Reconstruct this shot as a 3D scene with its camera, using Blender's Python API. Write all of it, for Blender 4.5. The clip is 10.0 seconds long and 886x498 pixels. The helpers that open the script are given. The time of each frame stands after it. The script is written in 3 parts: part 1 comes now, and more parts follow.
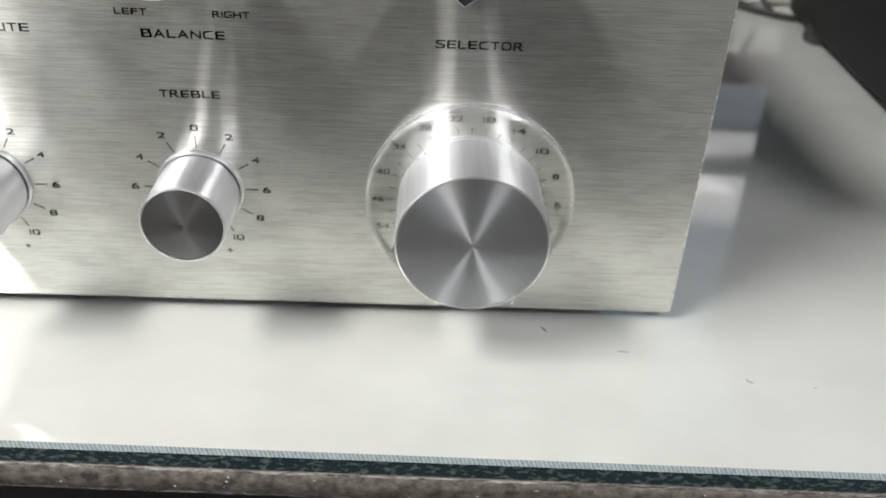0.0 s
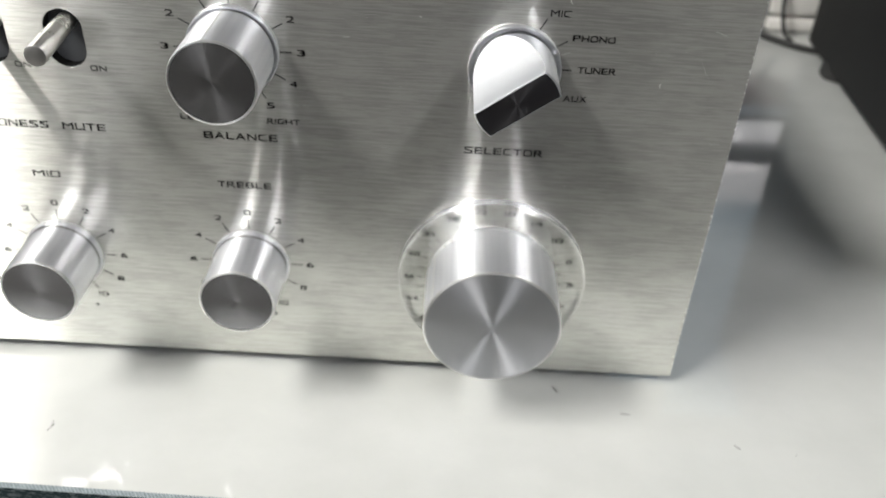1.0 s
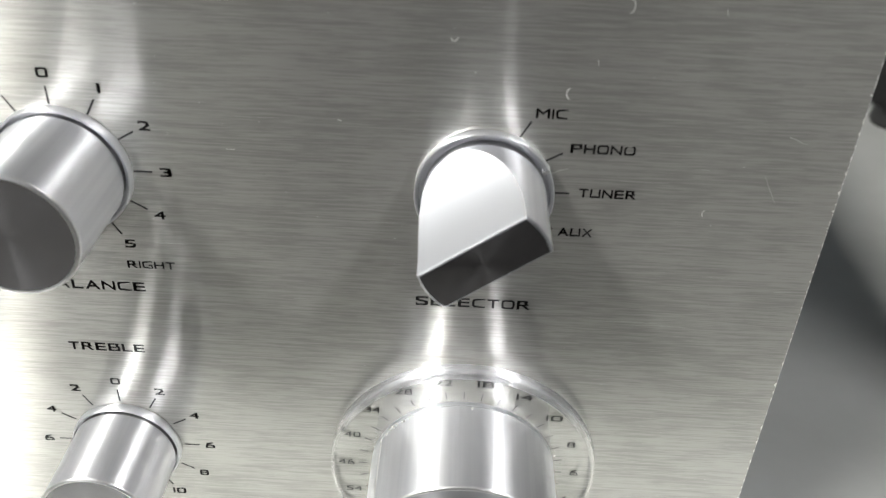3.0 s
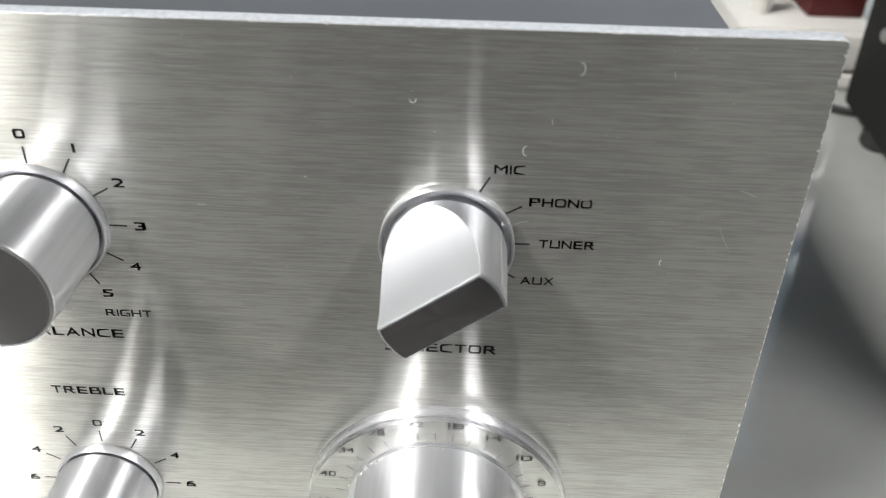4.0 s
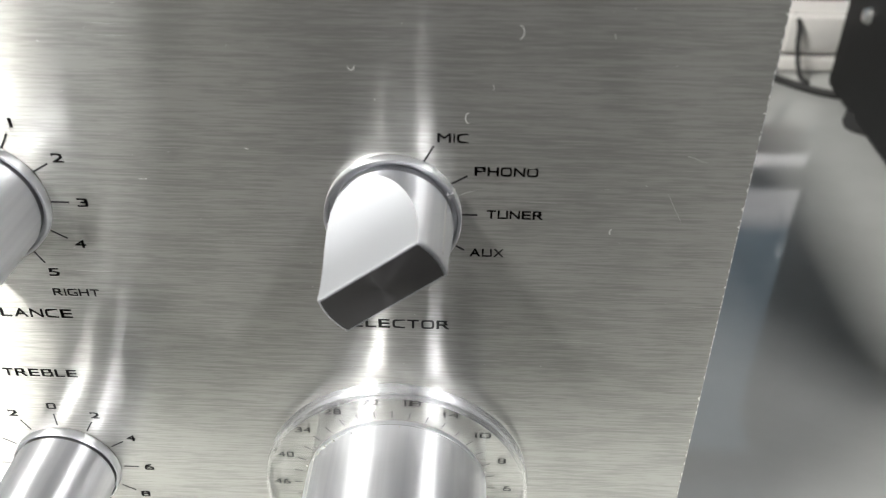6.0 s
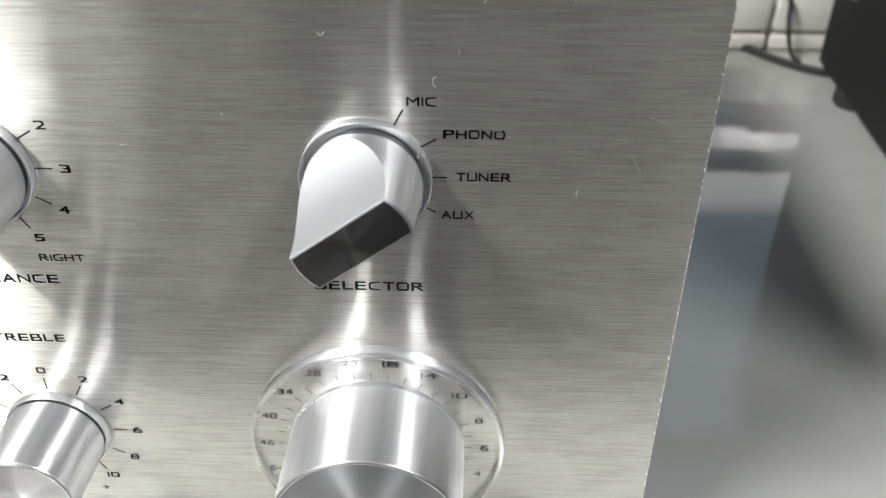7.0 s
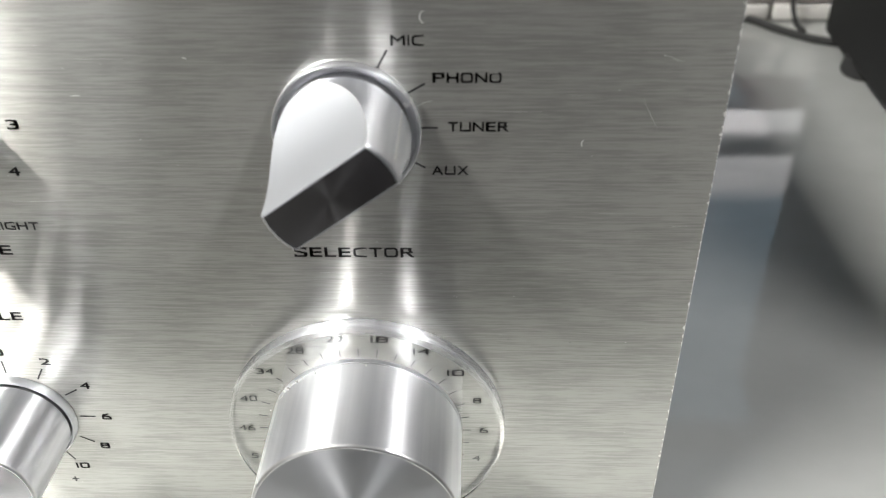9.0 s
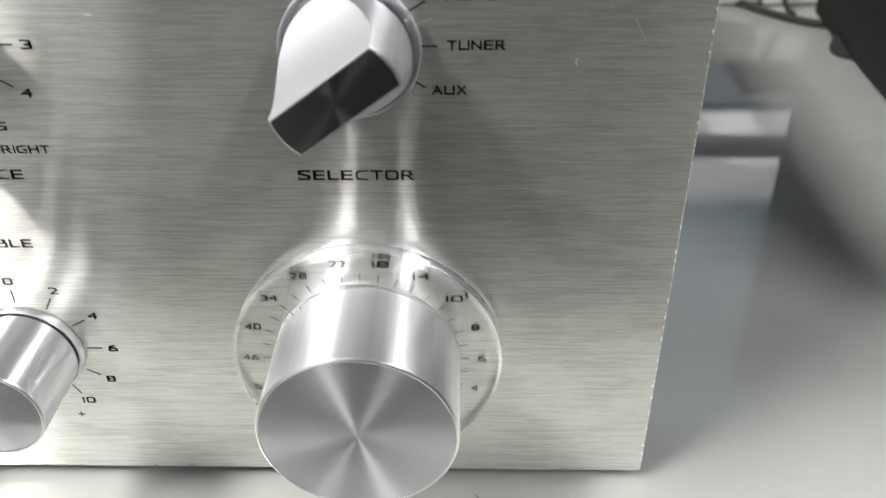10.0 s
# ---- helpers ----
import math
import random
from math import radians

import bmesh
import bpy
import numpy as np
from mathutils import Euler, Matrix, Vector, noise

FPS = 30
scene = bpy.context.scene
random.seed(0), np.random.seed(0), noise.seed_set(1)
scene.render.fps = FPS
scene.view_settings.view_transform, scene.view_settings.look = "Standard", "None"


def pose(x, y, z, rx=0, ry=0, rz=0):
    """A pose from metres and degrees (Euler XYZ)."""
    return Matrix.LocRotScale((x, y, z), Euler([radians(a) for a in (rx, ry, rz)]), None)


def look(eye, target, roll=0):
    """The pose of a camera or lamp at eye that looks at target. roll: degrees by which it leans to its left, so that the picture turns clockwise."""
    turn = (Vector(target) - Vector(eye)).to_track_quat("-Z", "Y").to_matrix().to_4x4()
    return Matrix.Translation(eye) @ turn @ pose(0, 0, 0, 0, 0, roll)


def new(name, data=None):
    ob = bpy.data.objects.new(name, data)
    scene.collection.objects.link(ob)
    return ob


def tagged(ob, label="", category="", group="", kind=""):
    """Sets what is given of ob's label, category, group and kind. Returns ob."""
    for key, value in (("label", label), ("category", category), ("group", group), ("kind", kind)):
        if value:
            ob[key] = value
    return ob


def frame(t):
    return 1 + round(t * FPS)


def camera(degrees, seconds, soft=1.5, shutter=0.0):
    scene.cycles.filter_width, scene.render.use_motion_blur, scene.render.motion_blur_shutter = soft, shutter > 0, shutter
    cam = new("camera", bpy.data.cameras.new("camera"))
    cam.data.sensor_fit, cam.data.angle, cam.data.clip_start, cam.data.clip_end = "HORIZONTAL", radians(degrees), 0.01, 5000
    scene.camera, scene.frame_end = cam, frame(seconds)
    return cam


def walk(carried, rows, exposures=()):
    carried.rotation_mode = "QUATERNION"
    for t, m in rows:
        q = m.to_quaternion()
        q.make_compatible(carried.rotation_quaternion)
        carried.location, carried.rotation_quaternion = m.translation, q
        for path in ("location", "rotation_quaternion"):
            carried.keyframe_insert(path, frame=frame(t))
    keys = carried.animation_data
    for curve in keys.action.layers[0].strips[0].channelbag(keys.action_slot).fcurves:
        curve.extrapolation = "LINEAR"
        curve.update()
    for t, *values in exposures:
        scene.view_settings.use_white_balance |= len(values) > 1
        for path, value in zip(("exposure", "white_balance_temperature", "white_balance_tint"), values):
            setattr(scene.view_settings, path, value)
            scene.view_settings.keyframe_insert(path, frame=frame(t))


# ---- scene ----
FOV = 54.08
cam = camera(FOV, 10.0, soft=1.1, shutter=0.15)
# seconds, eye in metres, then yaw to the left, pitch up and roll in degrees
PATH = [
    (0, -0.01277, -0.20948, 0.15494, -1.647, -32.176, 2.632),
    (0.2, -0.00874, -0.21211, 0.16679, -1.645, -32.767, 2.808),
    (0.4, -0.01064, -0.21663, 0.18031, -1.394, -32.651, 2.992),
    (0.5, -0.01051, -0.21753, 0.18448, -0.942, -32.791, 2.900),
    (0.7, -0.01017, -0.21589, 0.18753, -0.193, -33.522, 2.898),
    (1, -0.01528, -0.21422, 0.19812, -0.010, -34.815, 3.274),
    (1.2, -0.02169, -0.21438, 0.20629, -0.138, -35.146, 3.427),
    (1.5, -0.02422, -0.20167, 0.20722, -0.409, -35.367, 3.688),
    (1.8, -0.02569, -0.17972, 0.19454, -0.068, -35.469, 3.509),
    (2, -0.02339, -0.16152, 0.18773, -0.264, -35.247, 3.433),
    (2.2, -0.01589, -0.14764, 0.18307, -0.198, -35.152, 3.297),
    (2.5, -0.00925, -0.13581, 0.18194, 0.138, -34.972, 2.938),
    (3, -0.00385, -0.13177, 0.18478, 0.966, -34.171, 2.122),
    (3.2, 0.00011, -0.12888, 0.18817, 1.384, -33.662, 1.805),
    (4.3, 0.00555, -0.13213, 0.19377, 1.702, -33.428, 1.257),
    (4.5, 0.00752, -0.13203, 0.19108, 1.574, -33.349, 1.238),
    (5, 0.00986, -0.13173, 0.18886, 1.801, -33.646, 0.939),
    (5.5, 0.01111, -0.13050, 0.18914, 1.738, -33.464, 0.773),
    (7, 0.02037, -0.13822, 0.18718, 2.314, -34.407, -0.187),
    (7.5, 0.02138, -0.14053, 0.18716, 2.217, -34.519, -0.334),
    (8, 0.01992, -0.13851, 0.17887, 2.466, -34.883, -0.689),
    (8.5, 0.02070, -0.13004, 0.17432, 2.200, -34.989, -0.761),
    (9, 0.02086, -0.12819, 0.17349, 2.108, -34.897, -0.889),
    (9.5, 0.01751, -0.13123, 0.16967, 1.570, -34.762, -0.750),
    (9.7, 0.01489, -0.13412, 0.17240, 1.476, -34.436, -0.834),
    (9.8, 0.01483, -0.13769, 0.17154, 1.376, -34.401, -0.716),
    (10, 0.02020, -0.14161, 0.16280, 1.668, -34.194, -0.759),
]


def aim(x, y, z, yaw, pitch, roll):
    a, b = radians(yaw), radians(pitch)
    ahead = Vector((-math.sin(a) * math.cos(b), math.cos(a) * math.cos(b), math.sin(b)))
    return look((x, y, z), Vector((x, y, z)) + ahead, roll)


walk(cam, [(t, aim(*row)) for t, *row in PATH])
cam.data.dof.use_dof = True
cam.data.dof.focus_distance = 0.176
cam.data.dof.aperture_fstop = 21.0

# ---- world and lights ----
world = bpy.data.worlds.new("room_world")
scene.world = world
world.use_nodes = True
world.node_tree.nodes["Background"].inputs["Color"].default_value = (0.85, 0.93, 1.0, 1)
world.node_tree.nodes["Background"].inputs["Strength"].default_value = 0.05
scene.view_settings.exposure = 0.25


def strip_light(name, eye, target, wide, long, watts, colour):
    data = bpy.data.lights.new(name, "AREA")
    data.shape, data.size, data.size_y = "RECTANGLE", wide, long
    data.energy, data.color = watts, colour
    ob = new(name, data)
    ob.matrix_world = look(eye, target)
    return ob


# left and right ceiling tubes, placed from shadows and paired knob streaks
strip_light("overhead_light", (-1.15, -0.62, 1.62), (-1.15, -0.62, 0), 0.38, 1.0, 70, (1.0, 0.985, 0.94))
strip_light("overhead_light", (1.25, -1.1, 1.62), (1.25, -1.1, 0), 0.22, 0.9, 36, (0.99, 0.985, 0.98))
# added fill lamp, no known source: brightens table and knob tops
strip_light("overhead_light", (1.25, 0.02, 1.62), (1.25, 0.02, 0), 0.14, 0.4, 7, (0.98, 0.985, 1.0))


# ---- materials ----
def material(name, colour=(0.8, 0.8, 0.8), rough=0.5, metal=0.0, **more):
    m = bpy.data.materials.new(name)
    m.use_nodes = True
    p = m.node_tree.nodes["Principled BSDF"]
    p.inputs["Base Color"].default_value = (*colour, 1)
    p.inputs["Roughness"].default_value = rough
    p.inputs["Metallic"].default_value = metal
    for key, value in more.items():
        p.inputs[key.replace("_", " ")].default_value = value
    return m


def node(m, kind, **settings):
    n = m.node_tree.nodes.new(kind)
    for key, value in settings.items():
        if key == "operation":
            n.operation = value
        else:
            n.inputs[key.replace("_", " ")].default_value = value
    return n


def link(m, a, out, b, into):
    m.node_tree.links.new(a.outputs[out], b.inputs[into])


def shader(m):
    return m.node_tree.nodes["Principled BSDF"]


def stretched_noise(m, scale, detail=4.0, seed=0.0):
    """Noise over object coordinates, scaled by axis."""
    co = node(m, "ShaderNodeTexCoord")
    mp = node(m, "ShaderNodeMapping", Scale=scale, Location=(seed, seed * 1.7, seed * 0.6))
    nz = node(m, "ShaderNodeTexNoise", Scale=1.0, Detail=detail, Roughness=0.6)
    link(m, co, "Object", mp, "Vector")
    link(m, mp, "Vector", nz, "Vector")
    return nz


def ranged(m, src, out, low, high, to_low, to_high):
    r = node(m, "ShaderNodeMapRange", From_Min=low, From_Max=high, To_Min=to_low, To_Max=to_high)
    link(m, src, out, r, "Value")
    return r


def two_tone(m, src, out, low, high, a, b):
    """Mixes two colours by a value between low and high, into the base colour."""
    r = ranged(m, src, out, low, high, 0, 1)
    mix = m.node_tree.nodes.new("ShaderNodeMix")
    mix.data_type = "RGBA"
    mix.inputs["A"].default_value, mix.inputs["B"].default_value = (*a, 1), (*b, 1)
    m.node_tree.links.new(r.outputs["Result"], mix.inputs["Factor"])
    m.node_tree.links.new(mix.outputs["Result"], shader(m).inputs["Base Color"])
    return mix


def bump(m, src, out, strength, distance):
    b = node(m, "ShaderNodeBump", Strength=strength, Distance=distance)
    link(m, src, out, b, "Height")
    link(m, b, "Normal", shader(m), "Normal")
    return b


def along(m, v):
    c = node(m, "ShaderNodeCombineXYZ", X=v[0], Y=v[1], Z=v[2])
    link(m, c, "Vector", shader(m), "Tangent")


# front panel: fine horizontal brushing
BRUSHED = material("brushed_aluminium", (0.82, 0.82, 0.80), 0.4, 1.0, Anisotropic=1.0)
fine = stretched_noise(BRUSHED, (150, 1, 4200), 6, 0.3)
broad = stretched_noise(BRUSHED, (60, 1, 2000), 4, 2.1)
both = node(BRUSHED, "ShaderNodeMath", operation="MULTIPLY_ADD")
both.inputs[1].default_value = 0.5
link(BRUSHED, broad, "Fac", both, 0)
link(BRUSHED, fine, "Fac", both, 2)
link(BRUSHED, ranged(BRUSHED, both, "Value", 0.6, 0.9, 0.24, 0.32), "Result", shader(BRUSHED), "Roughness")
blotch = stretched_noise(BRUSHED, (70, 1, 110), 5, 5.2)
tone = node(BRUSHED, "ShaderNodeMath", operation="MULTIPLY_ADD")
tone.inputs[1].default_value = 0.5
link(BRUSHED, blotch, "Fac", tone, 0)
link(BRUSHED, both, "Value", tone, 2)
two_tone(BRUSHED, tone, "Value", 0.86, 1.1, (0.77, 0.77, 0.728), (1.0, 1.0, 0.945))
bump(BRUSHED, both, "Value", 0.12, 0.00005)
# the brushing is far finer across than along, so the gloss is a strongly stretched one
run = node(BRUSHED, "ShaderNodeCombineXYZ", X=1.0)
lobes = node(BRUSHED, "ShaderNodeMixShader", Fac=0.29)
for slot, (low, high, stretch) in enumerate(((0.15, 0.18, 0.78), (0.3, 0.34, 0.93))):
    gloss = node(BRUSHED, "ShaderNodeBsdfAnisotropic", Anisotropy=stretch)
    link(BRUSHED, run, "Vector", gloss, "Tangent")
    link(BRUSHED, ranged(BRUSHED, both, "Value", 0.6, 0.9, low, high), "Result", gloss, "Roughness")
    for key, into in (("Base Color", "Color"), ("Normal", "Normal")):
        BRUSHED.node_tree.links.new(shader(BRUSHED).inputs[key].links[0].from_socket, gloss.inputs[into])
    link(BRUSHED, gloss, "BSDF", lobes, 1 + slot)
# the oxide film scatters part of the light evenly
haze = node(BRUSHED, "ShaderNodeBsdfDiffuse", Roughness=0.3)
for key, into in (("Base Color", "Color"), ("Normal", "Normal")):
    BRUSHED.node_tree.links.new(shader(BRUSHED).inputs[key].links[0].from_socket, haze.inputs[into])
film = node(BRUSHED, "ShaderNodeMixShader", Fac=0.12)
link(BRUSHED, lobes, "Shader", film, 1)
link(BRUSHED, haze, "BSDF", film, 2)
link(BRUSHED, film, "Shader", BRUSHED.node_tree.nodes["Material Output"], "Surface")

# edges of the panel, top and sides
EDGE = material("cut_aluminium_edge", (0.9, 0.92, 0.95), 0.42, 0.25)
worn = stretched_noise(EDGE, (1200, 1200, 1200), 4)
two_tone(EDGE, worn, "Fac", 0.35, 0.65, (0.4, 0.42, 0.45), (0.56, 0.58, 0.61))
bump(EDGE, worn, "Fac", 0.2, 0.0001)

# turned sides of the knobs
TURNED = material("turned_aluminium", (0.87, 0.88, 0.93), 0.33, 0.95, Anisotropic=0.84)
# lengthwise streaks in the colour imitate stripes of reflected light
turned = stretched_noise(TURNED, (420, 10, 420), 3)
two_tone(TURNED, turned, "Fac", 0.3, 0.7, (0.8, 0.81, 0.86), (0.92, 0.93, 0.97))
along(TURNED, (0, 1, 0))

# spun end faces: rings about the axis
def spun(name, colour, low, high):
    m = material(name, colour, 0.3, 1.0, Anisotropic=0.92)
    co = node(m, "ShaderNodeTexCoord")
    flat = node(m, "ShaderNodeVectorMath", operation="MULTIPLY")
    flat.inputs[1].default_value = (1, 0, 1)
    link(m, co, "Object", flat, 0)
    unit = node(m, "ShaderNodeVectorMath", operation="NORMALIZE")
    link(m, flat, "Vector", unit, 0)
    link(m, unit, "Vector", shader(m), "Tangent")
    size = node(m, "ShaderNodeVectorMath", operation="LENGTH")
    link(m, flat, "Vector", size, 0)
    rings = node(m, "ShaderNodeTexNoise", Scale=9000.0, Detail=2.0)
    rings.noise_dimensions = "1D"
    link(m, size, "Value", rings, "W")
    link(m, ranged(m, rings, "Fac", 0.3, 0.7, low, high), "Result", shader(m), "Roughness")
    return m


# base tones tuned to how dark the faces look; volume's is lighter
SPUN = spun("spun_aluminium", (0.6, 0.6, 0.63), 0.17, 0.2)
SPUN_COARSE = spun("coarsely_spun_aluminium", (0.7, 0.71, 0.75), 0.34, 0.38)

RING = material("bead_blasted_aluminium", (0.78, 0.79, 0.83), 0.37, 1.0)
bump(RING, stretched_noise(RING, (2500, 2500, 2500), 2), "Fac", 0.1, 0.00005)
POLISHED = material("polished_aluminium", (0.92, 0.92, 0.93), 0.32, 1.0)
# groove metal is darker than the body, its shade put into the colour
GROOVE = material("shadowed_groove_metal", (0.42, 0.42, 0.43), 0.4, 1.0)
# base colour kept well below the turned ends to hold back lamp glare
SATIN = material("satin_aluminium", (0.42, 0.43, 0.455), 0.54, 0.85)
CHROME = material("plated_steel", (0.74, 0.73, 0.71), 0.2, 1.0)
chrome = stretched_noise(CHROME, (160, 160, 160), 3)
link(CHROME, ranged(CHROME, chrome, "Fac", 0.3, 0.7, 0.24, 0.32), "Result", shader(CHROME), "Roughness")
INK = material("black_print", (0.012, 0.012, 0.013), 0.45)
FADED = material("black_print_under_acrylic", (0.07, 0.07, 0.074), 0.5)
ACRYLIC = material("clear_acrylic", (0.985, 0.99, 0.985), 0.0, 0.0, IOR=1.49)
shader(ACRYLIC).inputs["Transmission Weight"].default_value = 1.0
FROST = material("satin_acrylic_edge", (0.97, 0.975, 0.97), 0.2, 0.0, IOR=1.49)
shader(FROST).inputs["Transmission Weight"].default_value = 1.0
# near black with little gloss: the slots' inner shade is in the colour
HOLE = material("shaded_black_recess", (0.004, 0.004, 0.004), 0.8)
shader(HOLE).inputs["Specular IOR Level"].default_value = 0.1
CASE = material("grey_painted_steel", (0.075, 0.078, 0.085), 0.38)
bump(CASE, stretched_noise(CASE, (1500, 1500, 1500), 3), "Fac", 0.2, 0.0001)
RUBBER = material("black_rubber", (0.02, 0.02, 0.02), 0.7)
MARK = material("pale_scratch", (0.8, 0.8, 0.78), 0.55, 0.6)
SCUFF = material("fine_scratch_in_metal", (0.7, 0.7, 0.68), 0.5, 1.0)
DUST = material("dark_dust", (0.16, 0.16, 0.15), 0.8)

# white lacquered glass
WHITE = material("white_lacquered_glass", (0.8, 0.81, 0.79), 0.5)
shader(WHITE).inputs["Coat Weight"].default_value = 1.0
shader(WHITE).inputs["Coat Roughness"].default_value = 0.035
shader(WHITE).inputs["Coat IOR"].default_value = 1.65
smudge = stretched_noise(WHITE, (22, 30, 20), 6, 0.7)
two_tone(WHITE, smudge, "Fac", 0.35, 0.68, (0.43, 0.435, 0.42), (0.385, 0.39, 0.373))
wipe = stretched_noise(WHITE, (9, 60, 20), 5, 3.0)
link(WHITE, ranged(WHITE, wipe, "Fac", 0.4, 0.75, 0.02, 0.06), "Result", shader(WHITE), "Coat Roughness")
GROUND = material("ground_glass_bevel", (0.33, 0.38, 0.39), 0.35)
grind = stretched_noise(GROUND, (900, 300, 900), 3)
slant = node(GROUND, "ShaderNodeMapping", Rotation=(0, radians(28), 0))
link(GROUND, node(GROUND, "ShaderNodeTexCoord"), "Object", slant, "Vector")
teeth = node(GROUND, "ShaderNodeTexWave", Scale=330.0, Distortion=1.2, Detail=2.0)
link(GROUND, slant, "Vector", teeth, "Vector")
ground_tone = node(GROUND, "ShaderNodeMath", operation="MULTIPLY_ADD")
ground_tone.inputs[1].default_value = 0.45
link(GROUND, teeth, "Fac", ground_tone, 0)
link(GROUND, grind, "Fac", ground_tone, 2)
two_tone(GROUND, ground_tone, "Value", 0.45, 1.0, (0.15, 0.18, 0.19), (0.34, 0.385, 0.4))
GREEN = material("dark_green_glass_edge", (0.015, 0.03, 0.032), 0.12)
green = stretched_noise(GREEN, (420, 260, 900), 7)
two_tone(GREEN, green, "Fac", 0.52, 0.75, (0.016, 0.028, 0.031), (0.15, 0.175, 0.175))
link(GREEN, ranged(GREEN, green, "Fac", 0.4, 0.7, 0.1, 0.5), "Result", shader(GREEN), "Roughness")
RIM = material("dirty_brown_metal", (0.16, 0.13, 0.11), 0.55, 0.2)
grime = stretched_noise(RIM, (330, 420, 420), 8)
two_tone(RIM, grime, "Fac", 0.35, 0.72, (0.035, 0.031, 0.029), (0.2, 0.182, 0.158))
bump(RIM, grime, "Fac", 0.6, 0.0006)
CHIPPED = material("chipped_grey_metal", (0.3, 0.29, 0.29), 0.5, 0.3)
chips = stretched_noise(CHIPPED, (260, 900, 900), 6)
two_tone(CHIPPED, chips, "Fac", 0.4, 0.66, (0.06, 0.052, 0.05), (0.4, 0.385, 0.38))
bump(CHIPPED, chips, "Fac", 0.5, 0.0004)
DARK = material("dark_cabinet_board", (0.02, 0.016, 0.02), 0.6)
BLACK = material("black_vinyl", (0.006, 0.006, 0.006), 0.62)
shader(BLACK).inputs["Specular IOR Level"].default_value = 0.25
bump(BLACK, stretched_noise(BLACK, (1300, 1300, 1300), 4), "Fac", 0.35, 0.0002)
PLASTIC = material("white_plastic", (0.78, 0.76, 0.73), 0.35)
RED = material("red_board", (0.075, 0.005, 0.006), 0.55)
PAINT = material("blue_grey_wall_paint", (0.42, 0.5, 0.58), 0.8)
bump(PAINT, stretched_noise(PAINT, (60, 60, 60), 5), "Fac", 0.2, 0.002)
# unseen room surfaces, toned for the light they bounce and the metal mirrors
DARK_WALL = material("grey_wall_paint", (0.1, 0.1, 0.1), 0.8)
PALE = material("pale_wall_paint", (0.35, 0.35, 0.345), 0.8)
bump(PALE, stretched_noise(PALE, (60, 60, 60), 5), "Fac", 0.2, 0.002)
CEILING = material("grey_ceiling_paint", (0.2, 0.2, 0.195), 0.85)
bump(CEILING, stretched_noise(CEILING, (60, 60, 60), 5), "Fac", 0.2, 0.002)
FLOOR = material("worn_grey_floor", (0.06, 0.06, 0.055), 0.6)
floor_tone = stretched_noise(FLOOR, (3, 3, 3), 5)
two_tone(FLOOR, floor_tone, "Fac", 0.3, 0.7, (0.05, 0.049, 0.045), (0.07, 0.068, 0.062))
bump(FLOOR, stretched_noise(FLOOR, (30, 30, 30), 5), "Fac", 0.2, 0.002)

PANE = material("window_glass", (1, 1, 1), 0.0, 0.0, IOR=1.45)
shader(PANE).inputs["Transmission Weight"].default_value = 1.0
SKY = material("sky_outside", (0, 0, 0), 1.0)
SKY.node_tree.nodes.remove(shader(SKY))
height = node(SKY, "ShaderNodeSeparateXYZ")
link(SKY, node(SKY, "ShaderNodeTexCoord"), "Object", height, "Vector")
fade = ranged(SKY, height, "Z", 0.91, 0.96, 0, 1)
tint = SKY.node_tree.nodes.new("ShaderNodeMix")
tint.data_type = "RGBA"
tint.inputs["A"].default_value, tint.inputs["B"].default_value = (1.0, 0.98, 0.98, 1), (0.2, 0.29, 0.36, 1)
SKY.node_tree.links.new(fade.outputs["Result"], tint.inputs["Factor"])
glow = node(SKY, "ShaderNodeEmission", Strength=1.7)
SKY.node_tree.links.new(tint.outputs["Result"], glow.inputs["Color"])
link(SKY, glow, "Emission", SKY.node_tree.nodes["Material Output"], "Surface")
BACK_SKY = SKY.copy()
BACK_SKY.name = "dimmer_sky_outside"
next(n for n in BACK_SKY.node_tree.nodes if n.type == "EMISSION").inputs["Strength"].default_value = 1.45

CM = 0.01
BASE = 8.3  # height of the selector lettering above the table, in centimetres


def at(x, y, z):
    """Centimetres on the front panel (z from the selector lettering) to metres."""
    return Vector((x * CM, y * CM, (z + BASE) * CM))


# ---- mesh helpers ----
def finish(name, bm, mat, sharp=32):
    mesh = bpy.data.meshes.new(name)
    bm.normal_update()
    for f in bm.faces:
        f.smooth = True
    bm.to_mesh(mesh)
    bm.free()
    mesh.set_sharp_from_angle(angle=radians(sharp))
    mesh.materials.append(mat)
    return mesh


def part(name, bm, mat, parent, label="", place=(0, 0, 0), sharp=32):
    ob = new(name, finish(name, bm, mat, sharp))
    ob.parent = parent
    ob.location = place
    return tagged(ob, label) if label else ob


def thing(name, place, label, category, group=""):
    return placed(tagged(new(name), label, category, group), place)


def placed(ob, place):
    ob.location = place
    return ob


def block(bm, lo, hi, bevel=0.0, segments=2):
    """A box from corner to corner in metres, with rounded edges."""
    lo, hi = Vector(lo), Vector(hi)
    made = bmesh.ops.create_cube(bm, size=1.0, matrix=Matrix.Translation((lo + hi) / 2) @ Matrix.Diagonal((*(hi - lo), 1)))
    if bevel:
        edges = {e for v in made["verts"] for e in v.link_edges}
        bmesh.ops.bevel(bm, geom=list(edges), offset=bevel, segments=segments, affect="EDGES", profile=0.5)
    return bm


